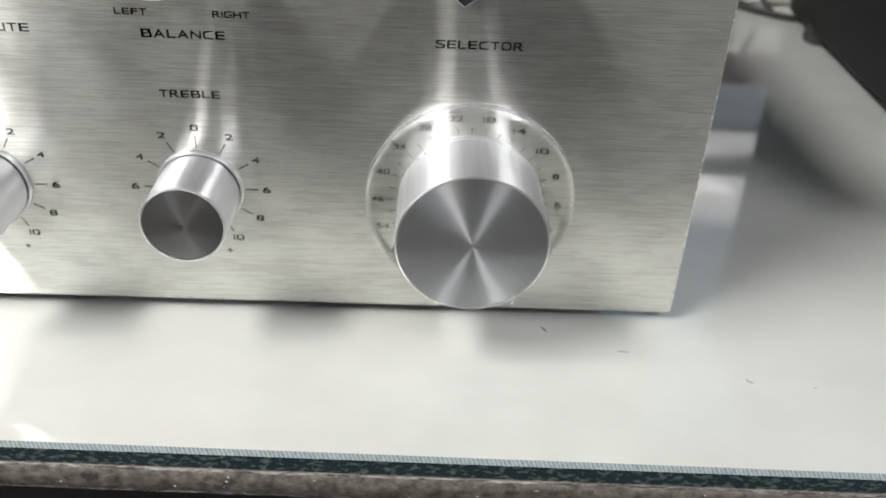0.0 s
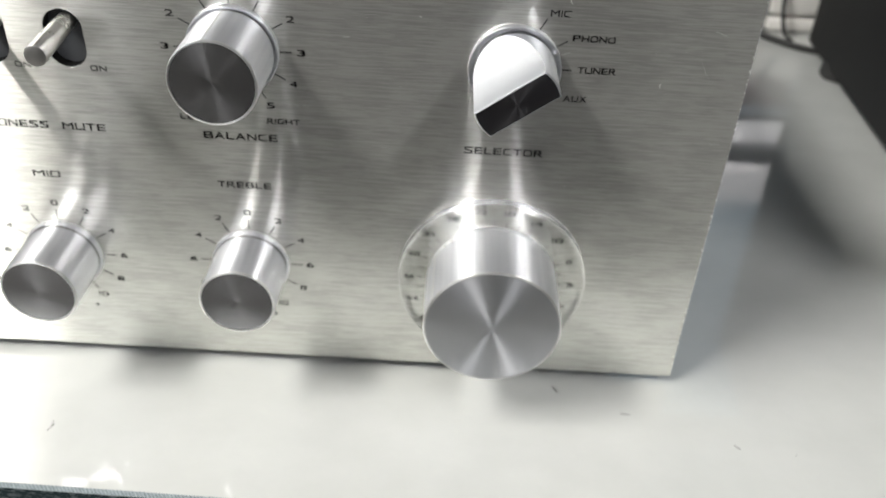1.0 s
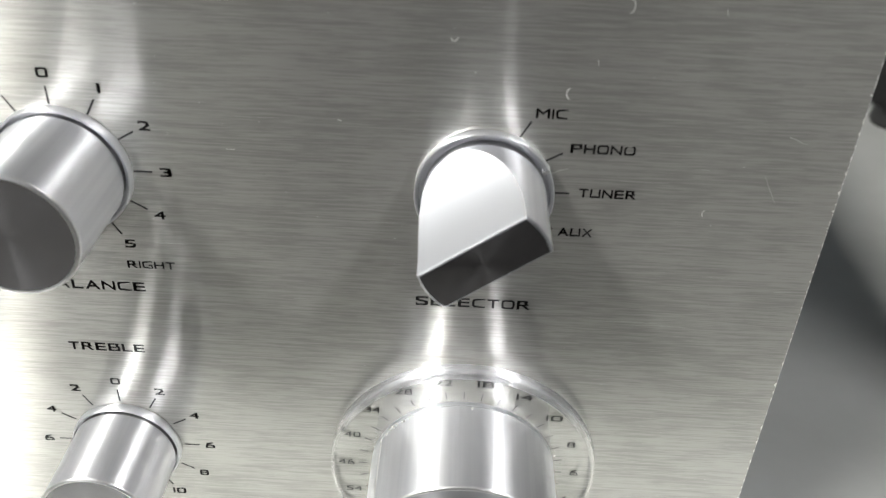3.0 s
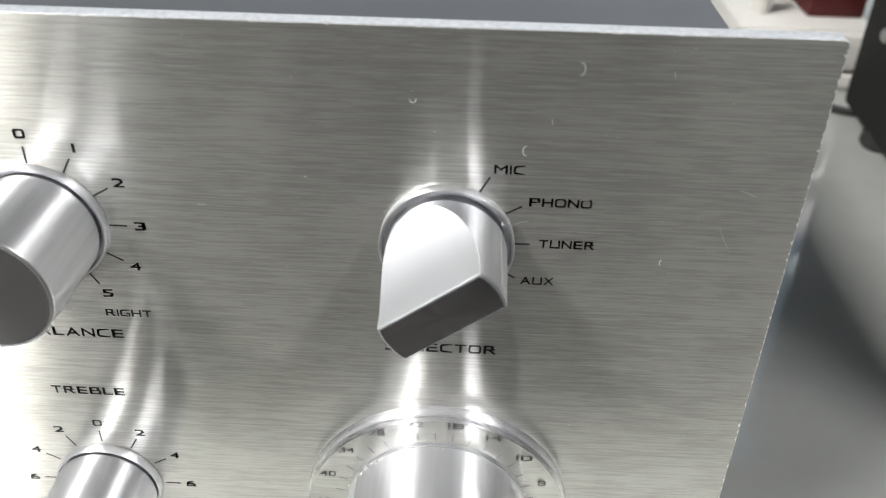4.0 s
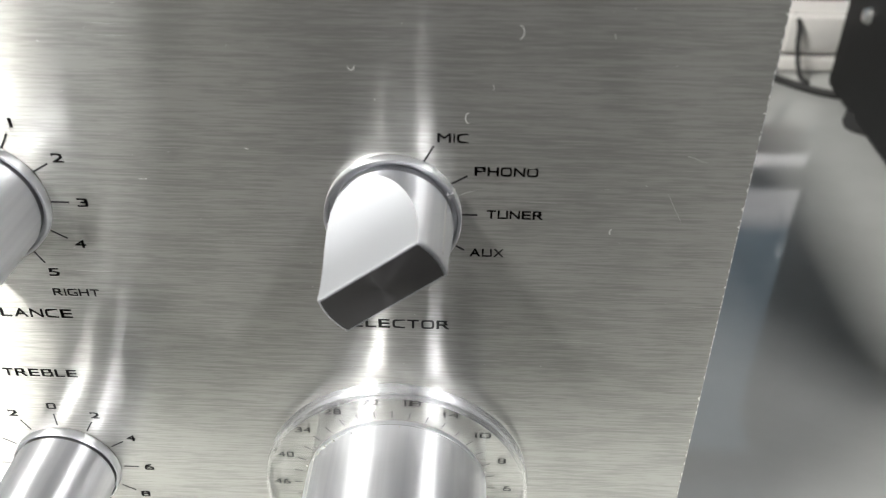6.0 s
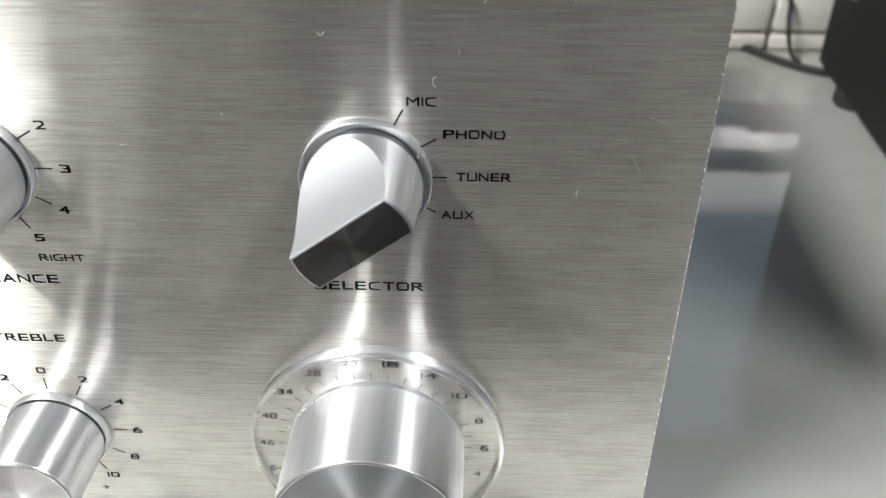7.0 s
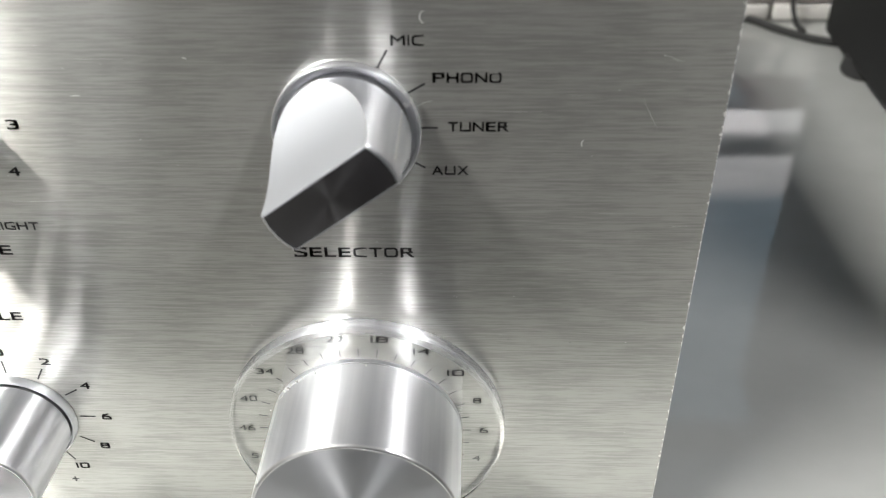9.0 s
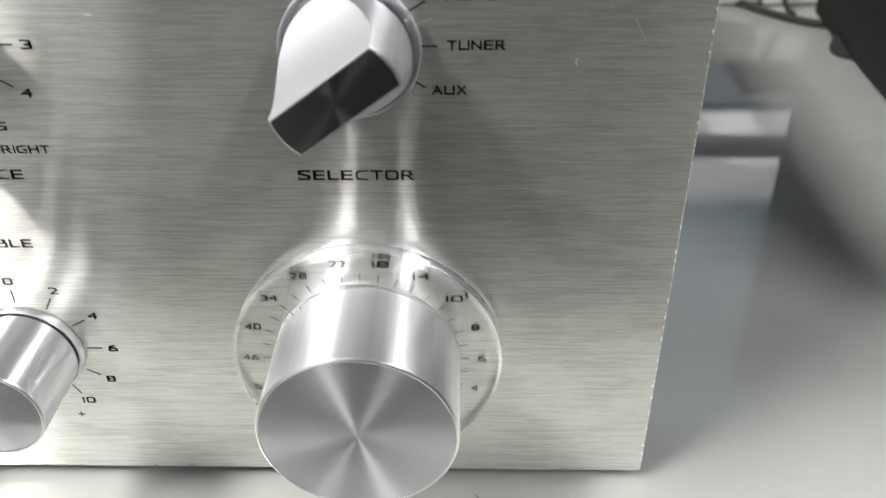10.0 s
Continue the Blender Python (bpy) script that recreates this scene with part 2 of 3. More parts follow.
def lathe(profile, steps=96, closed=False):
    """Turns (radius, y) pairs in centimetres about the y axis."""
    bm = bmesh.new()
    rings = []
    for r, y in profile:
        if r < 1e-6:
            rings.append([bm.verts.new((0, y * CM, 0))])
        else:
            rings.append([bm.verts.new((r * CM * math.cos(2 * math.pi * k / steps), y * CM, r * CM * math.sin(2 * math.pi * k / steps))) for k in range(steps)])
    pairs = list(zip(rings, rings[1:])) + ([(rings[-1], rings[0])] if closed else [])
    for a, b in pairs:
        for k in range(steps):
            n = (k + 1) % steps
            loop = [a[k % len(a)], a[n % len(a)], b[n % len(b)], b[k % len(b)]]
            loop = [v for i, v in enumerate(loop) if v not in loop[:i]]
            if len(loop) > 2:
                bm.faces.new(loop)
    bmesh.ops.recalc_face_normals(bm, faces=bm.faces)
    return bm


def tube(points, radius, sides=10, flat_ends=True):
    """A round bar through points in metres."""
    bm = bmesh.new()
    pts = [Vector(p) for p in points]
    rings = []
    for i, p in enumerate(pts):
        way = (pts[min(i + 1, len(pts) - 1)] - pts[max(i - 1, 0)]).normalized()
        side = way.cross(Vector((0.13, 0.21, 1))).normalized()
        up = side.cross(way)
        r = radius[i] if isinstance(radius, (list, tuple)) else radius
        rings.append([bm.verts.new(p + r * (math.cos(2 * math.pi * k / sides) * side + math.sin(2 * math.pi * k / sides) * up)) for k in range(sides)])
    for a, b in zip(rings, rings[1:]):
        for k in range(sides):
            bm.faces.new((a[k], a[(k + 1) % sides], b[(k + 1) % sides], b[k]))
    if flat_ends:
        bm.faces.new(rings[0][::-1])
        bm.faces.new(rings[-1])
    bmesh.ops.recalc_face_normals(bm, faces=bm.faces)
    return bm


def curve_mesh(name, data):
    """The mesh of a curve or a text, with the curve removed."""
    ob = new(name, data)
    bpy.context.view_layer.update()
    mesh = bpy.data.meshes.new_from_object(ob.evaluated_get(bpy.context.evaluated_depsgraph_get()))
    bpy.data.objects.remove(ob)
    bpy.data.curves.remove(data)
    mesh.name = name
    return mesh


# widths of the extended capitals and figures, as shares of their height
WIDE = {"S": 1.22, "E": 1.16, "L": 1.06, "C": 1.25, "T": 1.16, "I": 0.16, "M": 1.5, "F": 1.1, "A": 1.36, "X": 1.3, "1": 0.2, "4": 1.2}
ROUND_WHOLE, ROUND_HALVES, ROUND_RIGHT = "OCGQ069", "S2358", "D"


def squarer(u, v, amount=0.85):
    """Moves a point of the unit disc towards the square about it."""
    far = max(abs(u), abs(v))
    k = 1.0 if far < 1e-6 else 1 + amount * (math.hypot(u, v) / far - 1)
    return max(-1.0, min(1.0, u * k)), max(-1.0, min(1.0, v * k))


def squared(ch, u, v):
    """The place in its box, from -1 to 1, of a glyph's point when the round strokes are drawn squarely."""
    if ch in ROUND_WHOLE:
        return squarer(u, v)
    half = 1 if v > 0 else -1
    if ch in ROUND_HALVES:
        u, w = squarer(u, 2 * v - half)
        return u, (w + half) / 2
    if ch == "D":
        u, v = squarer((u + 1) / 2, v)
        return 2 * u - 1, v
    if ch == "B" or (ch in "PR" and v > 0):
        u, w = squarer((u + 1) / 2, 2 * v - half)
        return 2 * u - 1, (w + half) / 2
    if ch == "U" and v < 0.2:
        u, w = squarer(u, (v - 0.2) / 1.2)
        return u, w * 1.2 + 0.2
    return u, v


GLYPHS = {}


def glyph(ch):
    """Points and faces of one character of the built-in font, drawn squarely in a box from -1 to 1."""
    if ch not in GLYPHS:
        data = bpy.data.curves.new("glyph", "FONT")
        data.body, data.size, data.resolution_u, data.offset = ch, 1.0, 5, 0.0
        mesh = curve_mesh("glyph", data)
        xs, ys = [v.co.x for v in mesh.vertices], [v.co.y for v in mesh.vertices]
        cx, cy, hx, hy = (min(xs) + max(xs)) / 2, (min(ys) + max(ys)) / 2, (max(xs) - min(xs)) / 2, (max(ys) - min(ys)) / 2
        GLYPHS[ch] = ([squared(ch, (x - cx) / hx, (y - cy) / hy) for x, y in zip(xs, ys)], [tuple(f.vertices) for f in mesh.polygons])
        bpy.data.meshes.remove(mesh)
    return GLYPHS[ch]


def lettering(body, left, right, middle, height, parent, depth=0.006, mat=None, pivot=None, weight=1.0):
    """Printed extended characters that fill left to right, in centimetres on the panel."""
    gap = 0.27
    widths = [WIDE.get(ch, 1.28 if ch.isalpha() else 1.14) for ch in body]
    k = (right - left) / (sum(widths) + gap * (len(body) - 1))
    points, faces, x = [], [], -(right - left) / 2
    for ch, w in zip(body, widths):
        outline, polygons = glyph(ch)
        for dx, dz in ((0.3, -1), (-0.3, 1), (-0.9, -0.4), (0.9, 0.4)):  # thickens the level strokes
            first = len(points)
            points += [((x + (u + 1) * w * k / 2 + 0.02 * weight * dx * height) * CM, 0, (v / 2 * 0.93 + 0.035 * weight * dz) * height * CM) for u, v in outline]
            faces += [tuple(first + n for n in f) for f in polygons]
        x += (w + gap) * k
    mesh = bpy.data.meshes.new("lettering")
    mesh.from_pydata(points, [], faces)
    mesh.materials.append(mat or INK)
    ob = new("lettering", mesh)
    ob.parent = parent
    origin = Vector((0, 0, 0)) if pivot is None else pivot
    ob.location = at((left + right) / 2, -depth, middle) - origin
    return tagged(ob, "black printed " + body) if body.isalpha() else ob


def stroke(x0, z0, x1, z1, width=0.035, depth=0.006):
    """A printed line on the panel, in centimetres."""
    bm = bmesh.new()
    a, b = Vector((x0, z0)), Vector((x1, z1))
    n = (b - a).normalized()
    n = Vector((-n.y, n.x)) * width / 2
    bm.faces.new([bm.verts.new((p.x * CM, -depth * CM, p.y * CM)) for p in (a - n, b - n, b + n, a + n)])
    return bm


# ---- the room ----
def slab(name, lo, hi, mat, label):
    ob = new(name, finish(name, block(bmesh.new(), lo, hi), mat))
    return tagged(ob, label, name.split("_")[0], kind="structure")


slab("floor", (-3.3, -2.4, -0.85), (2.6, 1.2, -0.75), FLOOR, "worn grey floor in front of the table")
slab("ceiling", (-3.3, -2.4, 1.66), (2.6, 1.2, 1.76), CEILING, "unseen grey ceiling of the room")
def pierced_wall(name, y, holes, mat, label):
    """A wall along x, 10 cm thick from y on, with window openings (x, x, z, z)."""
    bm = bmesh.new()
    x = -3.3
    for x0, x1, z0, z1 in sorted(holes):
        block(bm, (x, y, -0.85), (x0, y + 0.1, 1.76))
        block(bm, (x0, y, -0.85), (x1, y + 0.1, z0))
        block(bm, (x0, y, z1), (x1, y + 0.1, 1.76))
        x = x1
    block(bm, (x, y, -0.85), (2.6, y + 0.1, 1.76))
    tagged(new(name, finish(name, bm, mat)), label, "wall", kind="structure")


# openings of the windows: x, x, z, z, with the wall's y and the height of the transom
BACK, FRONT = 1.2, -2.5
# back window follows from bluish reflections; the front one is an added glow
WINDOWS = ((-0.5, 1.5, 0.455, 1.3, BACK, 0.554), (-3.1, -0.95, -0.1, 1.2, FRONT, 0.9))
pierced_wall("wall_back", BACK, [w[:4] for w in WINDOWS if w[4] == BACK], PAINT, "blue-grey painted wall with a window behind the table")
pierced_wall("wall_front", FRONT, [w[:4] for w in WINDOWS if w[4] == FRONT], DARK_WALL, "dark grey wall with an added window behind the camera")
slab("wall_left", (-3.4, -2.5, -0.85), (-3.3, 1.3, 1.76), PALE, "unseen grey side wall")
slab("wall_right", (2.6, -2.5, -0.85), (2.7, 1.3, 1.76), DARK_WALL, "unseen grey side wall")
for n, (x0, x1, z0, z1, y, bar) in enumerate(WINDOWS):
    window = tagged(new("window_%d" % (n + 1)), "unseen dark framed window with a transom, daylight for reflections", "window", kind="structure")
    for lo, hi in (((x0, z0), (x1, z0 + 0.02)), ((x0, z1 - 0.03), (x1, z1)), ((x0, z0 + 0.02), (x0 + 0.03, z1 - 0.03)), ((x1 - 0.03, z0 + 0.02), (x1, z1 - 0.03))):
        part("window_frame", block(bmesh.new(), (lo[0], y + 0.01, lo[1]), (hi[0], y + 0.07, hi[1]), 0.003), DARK, window)
    part("transom", block(bmesh.new(), (x0 + 0.03, y + 0.015, bar - 0.012), (x1 - 0.03, y + 0.065, bar + 0.012), 0.003), DARK, window)
    for low, high in ((z0 + 0.02, bar - 0.012), (bar + 0.012, z1 - 0.03)):
        pane = part("pane", block(bmesh.new(), (x0 + 0.03, y + 0.035, low), (x1 - 0.03, y + 0.041, high)), PANE, window)
        pane.visible_shadow = False
# glowing backdrops behind the windows: white haze under blue sky, for reflections
for y, sky in ((1.7, BACK_SKY), (-3.0, SKY)):
    tagged(new("backdrop", finish("backdrop", block(bmesh.new(), (-6.0, y, -0.85), (3.5, y + 0.02, 3.2)), sky)), "glowing white and pale blue backdrop outside the windows", "backdrop", kind="structure")


# ---- the table ----
def extruded(profile, x0, x1):
    """A bar along x with the (y, z) outline given in centimetres."""
    bm = bmesh.new()
    ends = [[bm.verts.new((x * CM, y * CM, z * CM)) for y, z in profile] for x in (x0, x1)]
    n = len(profile)
    for k in range(n):
        bm.faces.new((ends[0][k], ends[0][(k + 1) % n], ends[1][(k + 1) % n], ends[1][k]))
    bm.faces.new(ends[0][::-1])
    bm.faces.new(ends[1])
    bmesh.ops.recalc_face_normals(bm, faces=bm.faces)
    return bm


table = thing("table", (0, -0.0582, 0), "table with white lacquered glass top and dirty brown metal rim", "table")
table.rotation_euler = (0, 0, radians(-1.03))
# outlines are taken from the front edge of the top
part("glass_top", extruded([(0, 0), (72, 0), (72, -0.57), (0.03, -0.57), (0.03, -0.25)], -70, 70), WHITE, table, "white lacquered glass sheet, lightly smudged")
part("ground_bevel", extruded([(-0.002, 0.002), (0.03, -0.25), (-0.075, -0.15)], -70, 70), GROUND, table, "grey ground bevel of the glass")
part("glass_edge", extruded([(-0.075, -0.153), (0.03, -0.253), (0.03, -0.57), (-0.11, -0.57)], -70, 70), GREEN, table, "dark green glass edge with dirt")
rim_outline = [(0.6, -0.575), (-0.12, -0.575)] + [(-0.12 - 0.17 * math.sin(radians(a)), -0.99 + 0.41 * math.cos(radians(a))) for a in range(15, 180, 15)] + [(-0.1, -1.4), (0.6, -1.4)]
part("rim", extruded(rim_outline, -70, 70), RIM, table, "rounded brown metal rim with grime and specks")
part("cabinet_body", extruded([(1.0, -1.41), (70, -1.41), (70, -75), (1.0, -75)], -69, 69), DARK, table, "dark board below the rim")

# specks and chips along the rim
rng = random.Random(4)
for k in range(70):
    bm = bmesh.new()
    bmesh.ops.create_icosphere(bm, subdivisions=1, radius=1.0)
    a, b = rng.uniform(0.008, 0.035 if k % 9 else 0.07), rng.uniform(0.3, 0.7)
    for v in bm.verts:
        v.co = Vector((v.co.x * a * rng.uniform(1, 1.8), v.co.y * a * 0.5, v.co.z * a * b)) * CM
    t = radians(rng.uniform(5, 150))
    part("dirt_speck", bm, MARK if k % 3 else DUST, table, place=(rng.uniform(-15, 14) * CM, (-0.12 - 0.17 * math.sin(t)) * CM, (-0.99 + 0.41 * math.cos(t)) * CM))


# bare grey lip under the glass and a chipped ledge low on the rim, both uneven
def ragged(seed, low, high, proud):
    """A thin strip round the rim's curve between two angles, with an uneven outline."""
    rng = random.Random(seed)
    bm = bmesh.new()
    before, x = None, -16.0
    while x < 15:
        gap = rng.random() < 0.1
        row = []
        for a, out in ((low, 0.0), ((low + high) / 2, proud), (high, 0.0)):
            t = radians(a + rng.uniform(-0.3, 0.3) * (high - low))
            r = out * rng.uniform(0.1 if gap else 0.6, 1.3)
            row.append(bm.verts.new(((x + rng.uniform(-0.03, 0.03)) * CM, (-0.12 - (0.17 + r) * math.sin(t)) * CM, (-0.99 + (0.41 + r) * math.cos(t)) * CM)))
        if before:
            for k in range(2):
                bm.faces.new((before[k], before[k + 1], row[k + 1], row[k]))
        before = row
        x += rng.uniform(0.06, 0.22)
    bmesh.ops.recalc_face_normals(bm, faces=bm.faces)
    return bm


part("lip", ragged(5, 8, 24, 0.018), CHIPPED, table, "bare grey lip under the glass")
part("ledge", ragged(9, 128, 146, 0.022), CHIPPED, table, "chipped grey ledge along the rim")


# ---- the amplifier ----
amp = thing("amplifier", (0, 0, 0), "stereo amplifier with brushed aluminium front standing on the white table", "amplifier")
RIGHT, LEFT, BOTTOM, TOP, THICK = 6.215, -36.5, -7.99, 6.5, 0.36
SLOTS = ((-11.7, 2.62), (-13.75, 2.62))  # middles of the two lever slots


def loop_points(curve, pts):
    sp = curve.splines.new("POLY")
    sp.points.add(len(pts) - 1)
    for p, (x, z) in zip(sp.points, pts):
        p.co = (x * CM, z * CM, 0, 1)
    sp.use_cyclic_u = True


def stadium(cx, cz, half_width, half_height, steps=12):
    out = []
    for k in range(2 * steps):
        a = math.pi * (k + 0.5) / steps
        x, z = half_width * math.cos(a), half_width * math.sin(a)
        out.append((cx + x, cz + z + math.copysign(half_height - half_width, z if abs(z) > 1e-9 else 1)))
    return out


plate = bpy.data.curves.new("front_panel", "CURVE")
plate.dimensions, plate.fill_mode = "2D", "BOTH"
plate.extrude, plate.bevel_depth, plate.bevel_resolution = (THICK / 2 - 0.03) * CM, 0.03 * CM, 2
i = 0.03
ROUND = 0.1  # of the corners
corners = ((RIGHT, TOP, 0), (LEFT, TOP, 90), (LEFT, BOTTOM, 180), (RIGHT, BOTTOM, 270))
outline = []
for x, z, a in corners:
    cx, cz = x - math.copysign(ROUND, x), z - math.copysign(ROUND, z)
    outline += [(cx + (ROUND - i) * math.cos(radians(a + 15 * k)), cz + (ROUND - i) * math.sin(radians(a + 15 * k))) for k in range(7)]
loop_points(plate, outline)
for cx, cz in SLOTS:
    loop_points(plate, stadium(cx, cz, 0.5 + i, 0.78 + i))
mesh = curve_mesh("front_panel", plate)
for v in mesh.vertices:  # stand the plate up, its face at y = 0
    v.co = Vector((v.co.x, THICK / 2 * CM - v.co.z, v.co.y + BASE * CM))
mesh.materials.append(BRUSHED)
mesh.materials.append(EDGE)
mesh.materials.append(HOLE)
for f in mesh.polygons:
    # slot walls take the recess black in place of bare edge metal
    in_slot = any(abs(f.center.x - x * CM) < 0.8 * CM and abs(f.center.z - (z + BASE) * CM) < 1.1 * CM for x, z in SLOTS)
    f.material_index = 0 if abs(f.normal.y) > 0.9 and f.center.y < 0.002 else 2 if in_slot else 1
mesh.update()
panel = new("front_panel", mesh)
panel.parent = amp
tagged(panel, "brushed aluminium front panel with fine scratches")

bm = bmesh.new()
block(bm, at(LEFT + 1.6, THICK + 0.01, -7.3), at(4.56, 27.0, 6.42), 0.0012, 2)
part("case", bm, CASE, amp, "dark grey painted steel case behind the panel")
for x in (-33, 2.5):
    for y in (3.5, 24):
        part("foot", lathe([(0, 0), (1.15, 0), (1.25, 0.15), (1.25, 0.95), (0, 0.95)], 32), RUBBER, amp, "black rubber foot", place=(x * CM, y * CM, 0)).rotation_euler = (radians(90), 0, 0)

# words on the panel
for body, left, right, middle, height in (
    ("SELECTOR", -1.09, 1.09, 0.02, 0.215),
    ("BALANCE", -8.35, -6.3, 0.03, 0.215),
    ("TREBLE", -8.11, -6.57, -1.54, 0.205),
    ("MID", -13.45, -12.67, -1.52, 0.205),
    ("MUTE", -12.28, -11.08, 0.06, 0.215),
    ("LOUDNESS", -14.95, -12.67, 0.06, 0.215),
    ("RIGHT", -6.55, -5.65, 0.56, 0.17),
    ("LEFT", -8.93, -8.15, 0.56, 0.17),
    ("MIC", 0.85, 1.37, 4.03, 0.175),
    ("PHONO", 1.49, 2.58, 3.41, 0.175),
    ("TUNER", 1.73, 2.72, 2.55, 0.175),
    ("AUX", 1.45, 2.06, 1.73, 0.175),
    ("ON", -11.17, -10.74, 1.83, 0.16),
    ("ON", -13.19, -12.77, 1.83, 0.16),
):
    lettering(body, left, right, middle, height, amp)

# the print of the last letter is worn away at its top
part("worn_spot", stroke(2.4, 3.496, 2.525, 3.496, 0.034, 0.009), BRUSHED, amp, "bare metal where the print has worn off", place=(0, 0, BASE * CM))

# pointer lines of the selector
for a, r0, r1 in ((61, 1.12, 1.54), (30.5, 1.2, 1.54), (0, 1.25, 1.52), (-30, 1.2, 1.5)):
    c, s = math.cos(radians(a)), math.sin(radians(a))
    part("scale_mark", stroke(0.04 + r0 * c, 2.53 + r0 * s, 0.04 + r1 * c, 2.53 + r1 * s), INK, amp, place=(0, 0, BASE * CM))


def dial(cx, cz, numbers, reach, signs=False):
    """Numbers and strokes round a knob, every 30 degrees from the right; printed on the panel."""
    for a, body in numbers:
        c, s = math.cos(radians(a)), math.sin(radians(a))
        part("scale_mark", stroke(cx + 1.22 * c, cz + 1.22 * s, cx + 1.55 * c, cz + 1.55 * s), INK, amp, place=(0, 0, BASE * CM))
        w = {"1": 0.05, "10": 0.29}.get(body, 0.2)
        lettering(body, cx + reach * c - w / 2, cx + reach * c + w / 2, cz + reach * s, 0.18, amp)
    for side in (-1, 1) if signs else ():
        x, z = cx + side * 0.61, cz - 1.99
        part("scale_mark", stroke(x - 0.08, z, x + 0.08, z), INK, amp, place=(0, 0, BASE * CM))
        if side > 0:
            part("scale_mark", stroke(x, z - 0.08, x, z + 0.08, depth=0.008), INK, amp, place=(0, 0, BASE * CM))


TONE = [(90 + d * 30 * k, str(2 * k)) for k in range(6) for d in ((1,) if k == 0 else (1, -1))]
BAL = [(90 + d * 30 * k, str(k)) for k in range(6) for d in ((1,) if k == 0 else (1, -1))]
dial(-7.34, -4.26, TONE, 1.78, True)
dial(-13.05, -4.3, TONE, 1.78, True)
dial(-7.31, 2.58, BAL, 1.79)


# knobs
def knob(name, cx, cz, radius, length, pointer, label, flange=0.1, finish_of_face=None):
    """A turned knob: flange, groove in a shade tone, body with chamfered rim, spun face and pointer line."""
    r, n, f = radius, length, flange
    place = at(cx, 0, cz)
    ob = part(name, lathe([(r - 0.2, -0.02), (r + f - 0.02, -0.02), (r + f, -0.05), (r + f, -0.21), (r + f - 0.015, -0.235), (r + f * 0.45, -0.24), (r + f * 0.35, -0.22), (r + f * 0.3, -0.1), (r - 0.1, -0.1)]), RING, amp, label, place)
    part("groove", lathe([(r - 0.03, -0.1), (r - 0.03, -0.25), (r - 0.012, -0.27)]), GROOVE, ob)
    part("body", lathe([(r - 0.012, -0.27), (r, -0.285), (r, -(n - 0.05))]), TURNED, ob)
    part("rim", lathe([(r, -(n - 0.05)), (r - 0.012, -(n - 0.015)), (r - 0.045, -n), (r - 0.07, -n + 0.006)]), POLISHED, ob, "bright chamfered rim")
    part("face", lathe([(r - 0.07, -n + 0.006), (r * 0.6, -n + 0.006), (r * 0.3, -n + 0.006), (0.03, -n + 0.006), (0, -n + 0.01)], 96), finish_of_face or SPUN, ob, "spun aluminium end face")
    if pointer is not None:
        bm = bmesh.new()
        block(bm, ((r - 0.03) * CM, -(n - 0.01) * CM, -0.022 * CM), ((r + 0.006) * CM, -0.36 * CM, 0.022 * CM))
        block(bm, ((r + f - 0.03) * CM, -0.25 * CM, -0.022 * CM), ((r + f + 0.006) * CM, -0.03 * CM, 0.022 * CM))
        part("pointer_line", bm, POLISHED, ob, "fine bright pointer line").rotation_euler = (0, radians(-pointer), 0)
    return ob


knob("treble_knob", -7.34, -4.25, 1.09, 2.05, -52, "turned aluminium treble knob with spun face", 0.07)
knob("mid_knob", -13.05, -4.28, 1.09, 2.05, -60, "turned aluminium mid tone knob with spun face", 0.07)
knob("balance_knob", -7.29, 2.6, 1.11, 2.25, 97, "turned aluminium balance knob with dark spun face")

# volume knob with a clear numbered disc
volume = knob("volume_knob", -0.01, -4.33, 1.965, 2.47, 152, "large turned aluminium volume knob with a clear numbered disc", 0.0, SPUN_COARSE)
disc = part("dial_disc", lathe([(1.0, -0.03), (2.8, -0.03), (2.86, -0.07), (2.84, -0.34), (2.76, -0.42), (1.0, -0.42)], 160, True), ACRYLIC, volume, "clear acrylic disc with a satin edge, printed with numbers")
disc.data.materials.append(FROST)
for f in disc.data.polygons:  # the turned edge is satin, the faces are clear
    f.material_index = 1 if math.hypot(f.center.x, f.center.z) > 2.7 * CM else 0
disc.visible_shadow = False
pivot = at(-0.01, 0, -4.33)
for k, body in enumerate(("4", "6", "8", "10", "14", "18", "22", "28", "34", "40", "46", "54", "68")):
    a = -20 + 20 * k
    c, s = math.cos(radians(a)), math.sin(radians(a))
    w = 0.17 if len(body) == 1 else 0.34
    lettering(body, -0.06 + 2.47 * c - w / 2, -0.06 + 2.47 * c + w / 2, -4.33 + 2.47 * s, 0.165, volume, 0.02, FADED, pivot, 0.35)
for k in range(-3, 25):
    a = radians(10 * k)
    part("scale_mark", stroke(-0.05 + 2.02 * math.cos(a), 2.02 * math.sin(a), -0.05 + 2.2 * math.cos(a), 2.2 * math.sin(a), 0.026, 0.02), FADED, volume)

# crumbs of dust caught round the foot of the volume knob
rng = random.Random(77)
for k in range(34):
    a = radians(rng.gauss(137, 9) if k < 26 else rng.uniform(20, 175))
    bm = bmesh.new()
    bmesh.ops.create_icosphere(bm, subdivisions=1, radius=rng.uniform(0.008, 0.024) * CM)
    for v in bm.verts:
        v.co *= rng.uniform(0.7, 1.25)
    r = 1.965 + rng.uniform(0.0, 0.09)
    part("dust_crumb", bm, MARK if k % 5 else DUST, volume, place=(r * math.cos(a) * CM, -0.432 * CM, r * math.sin(a) * CM))

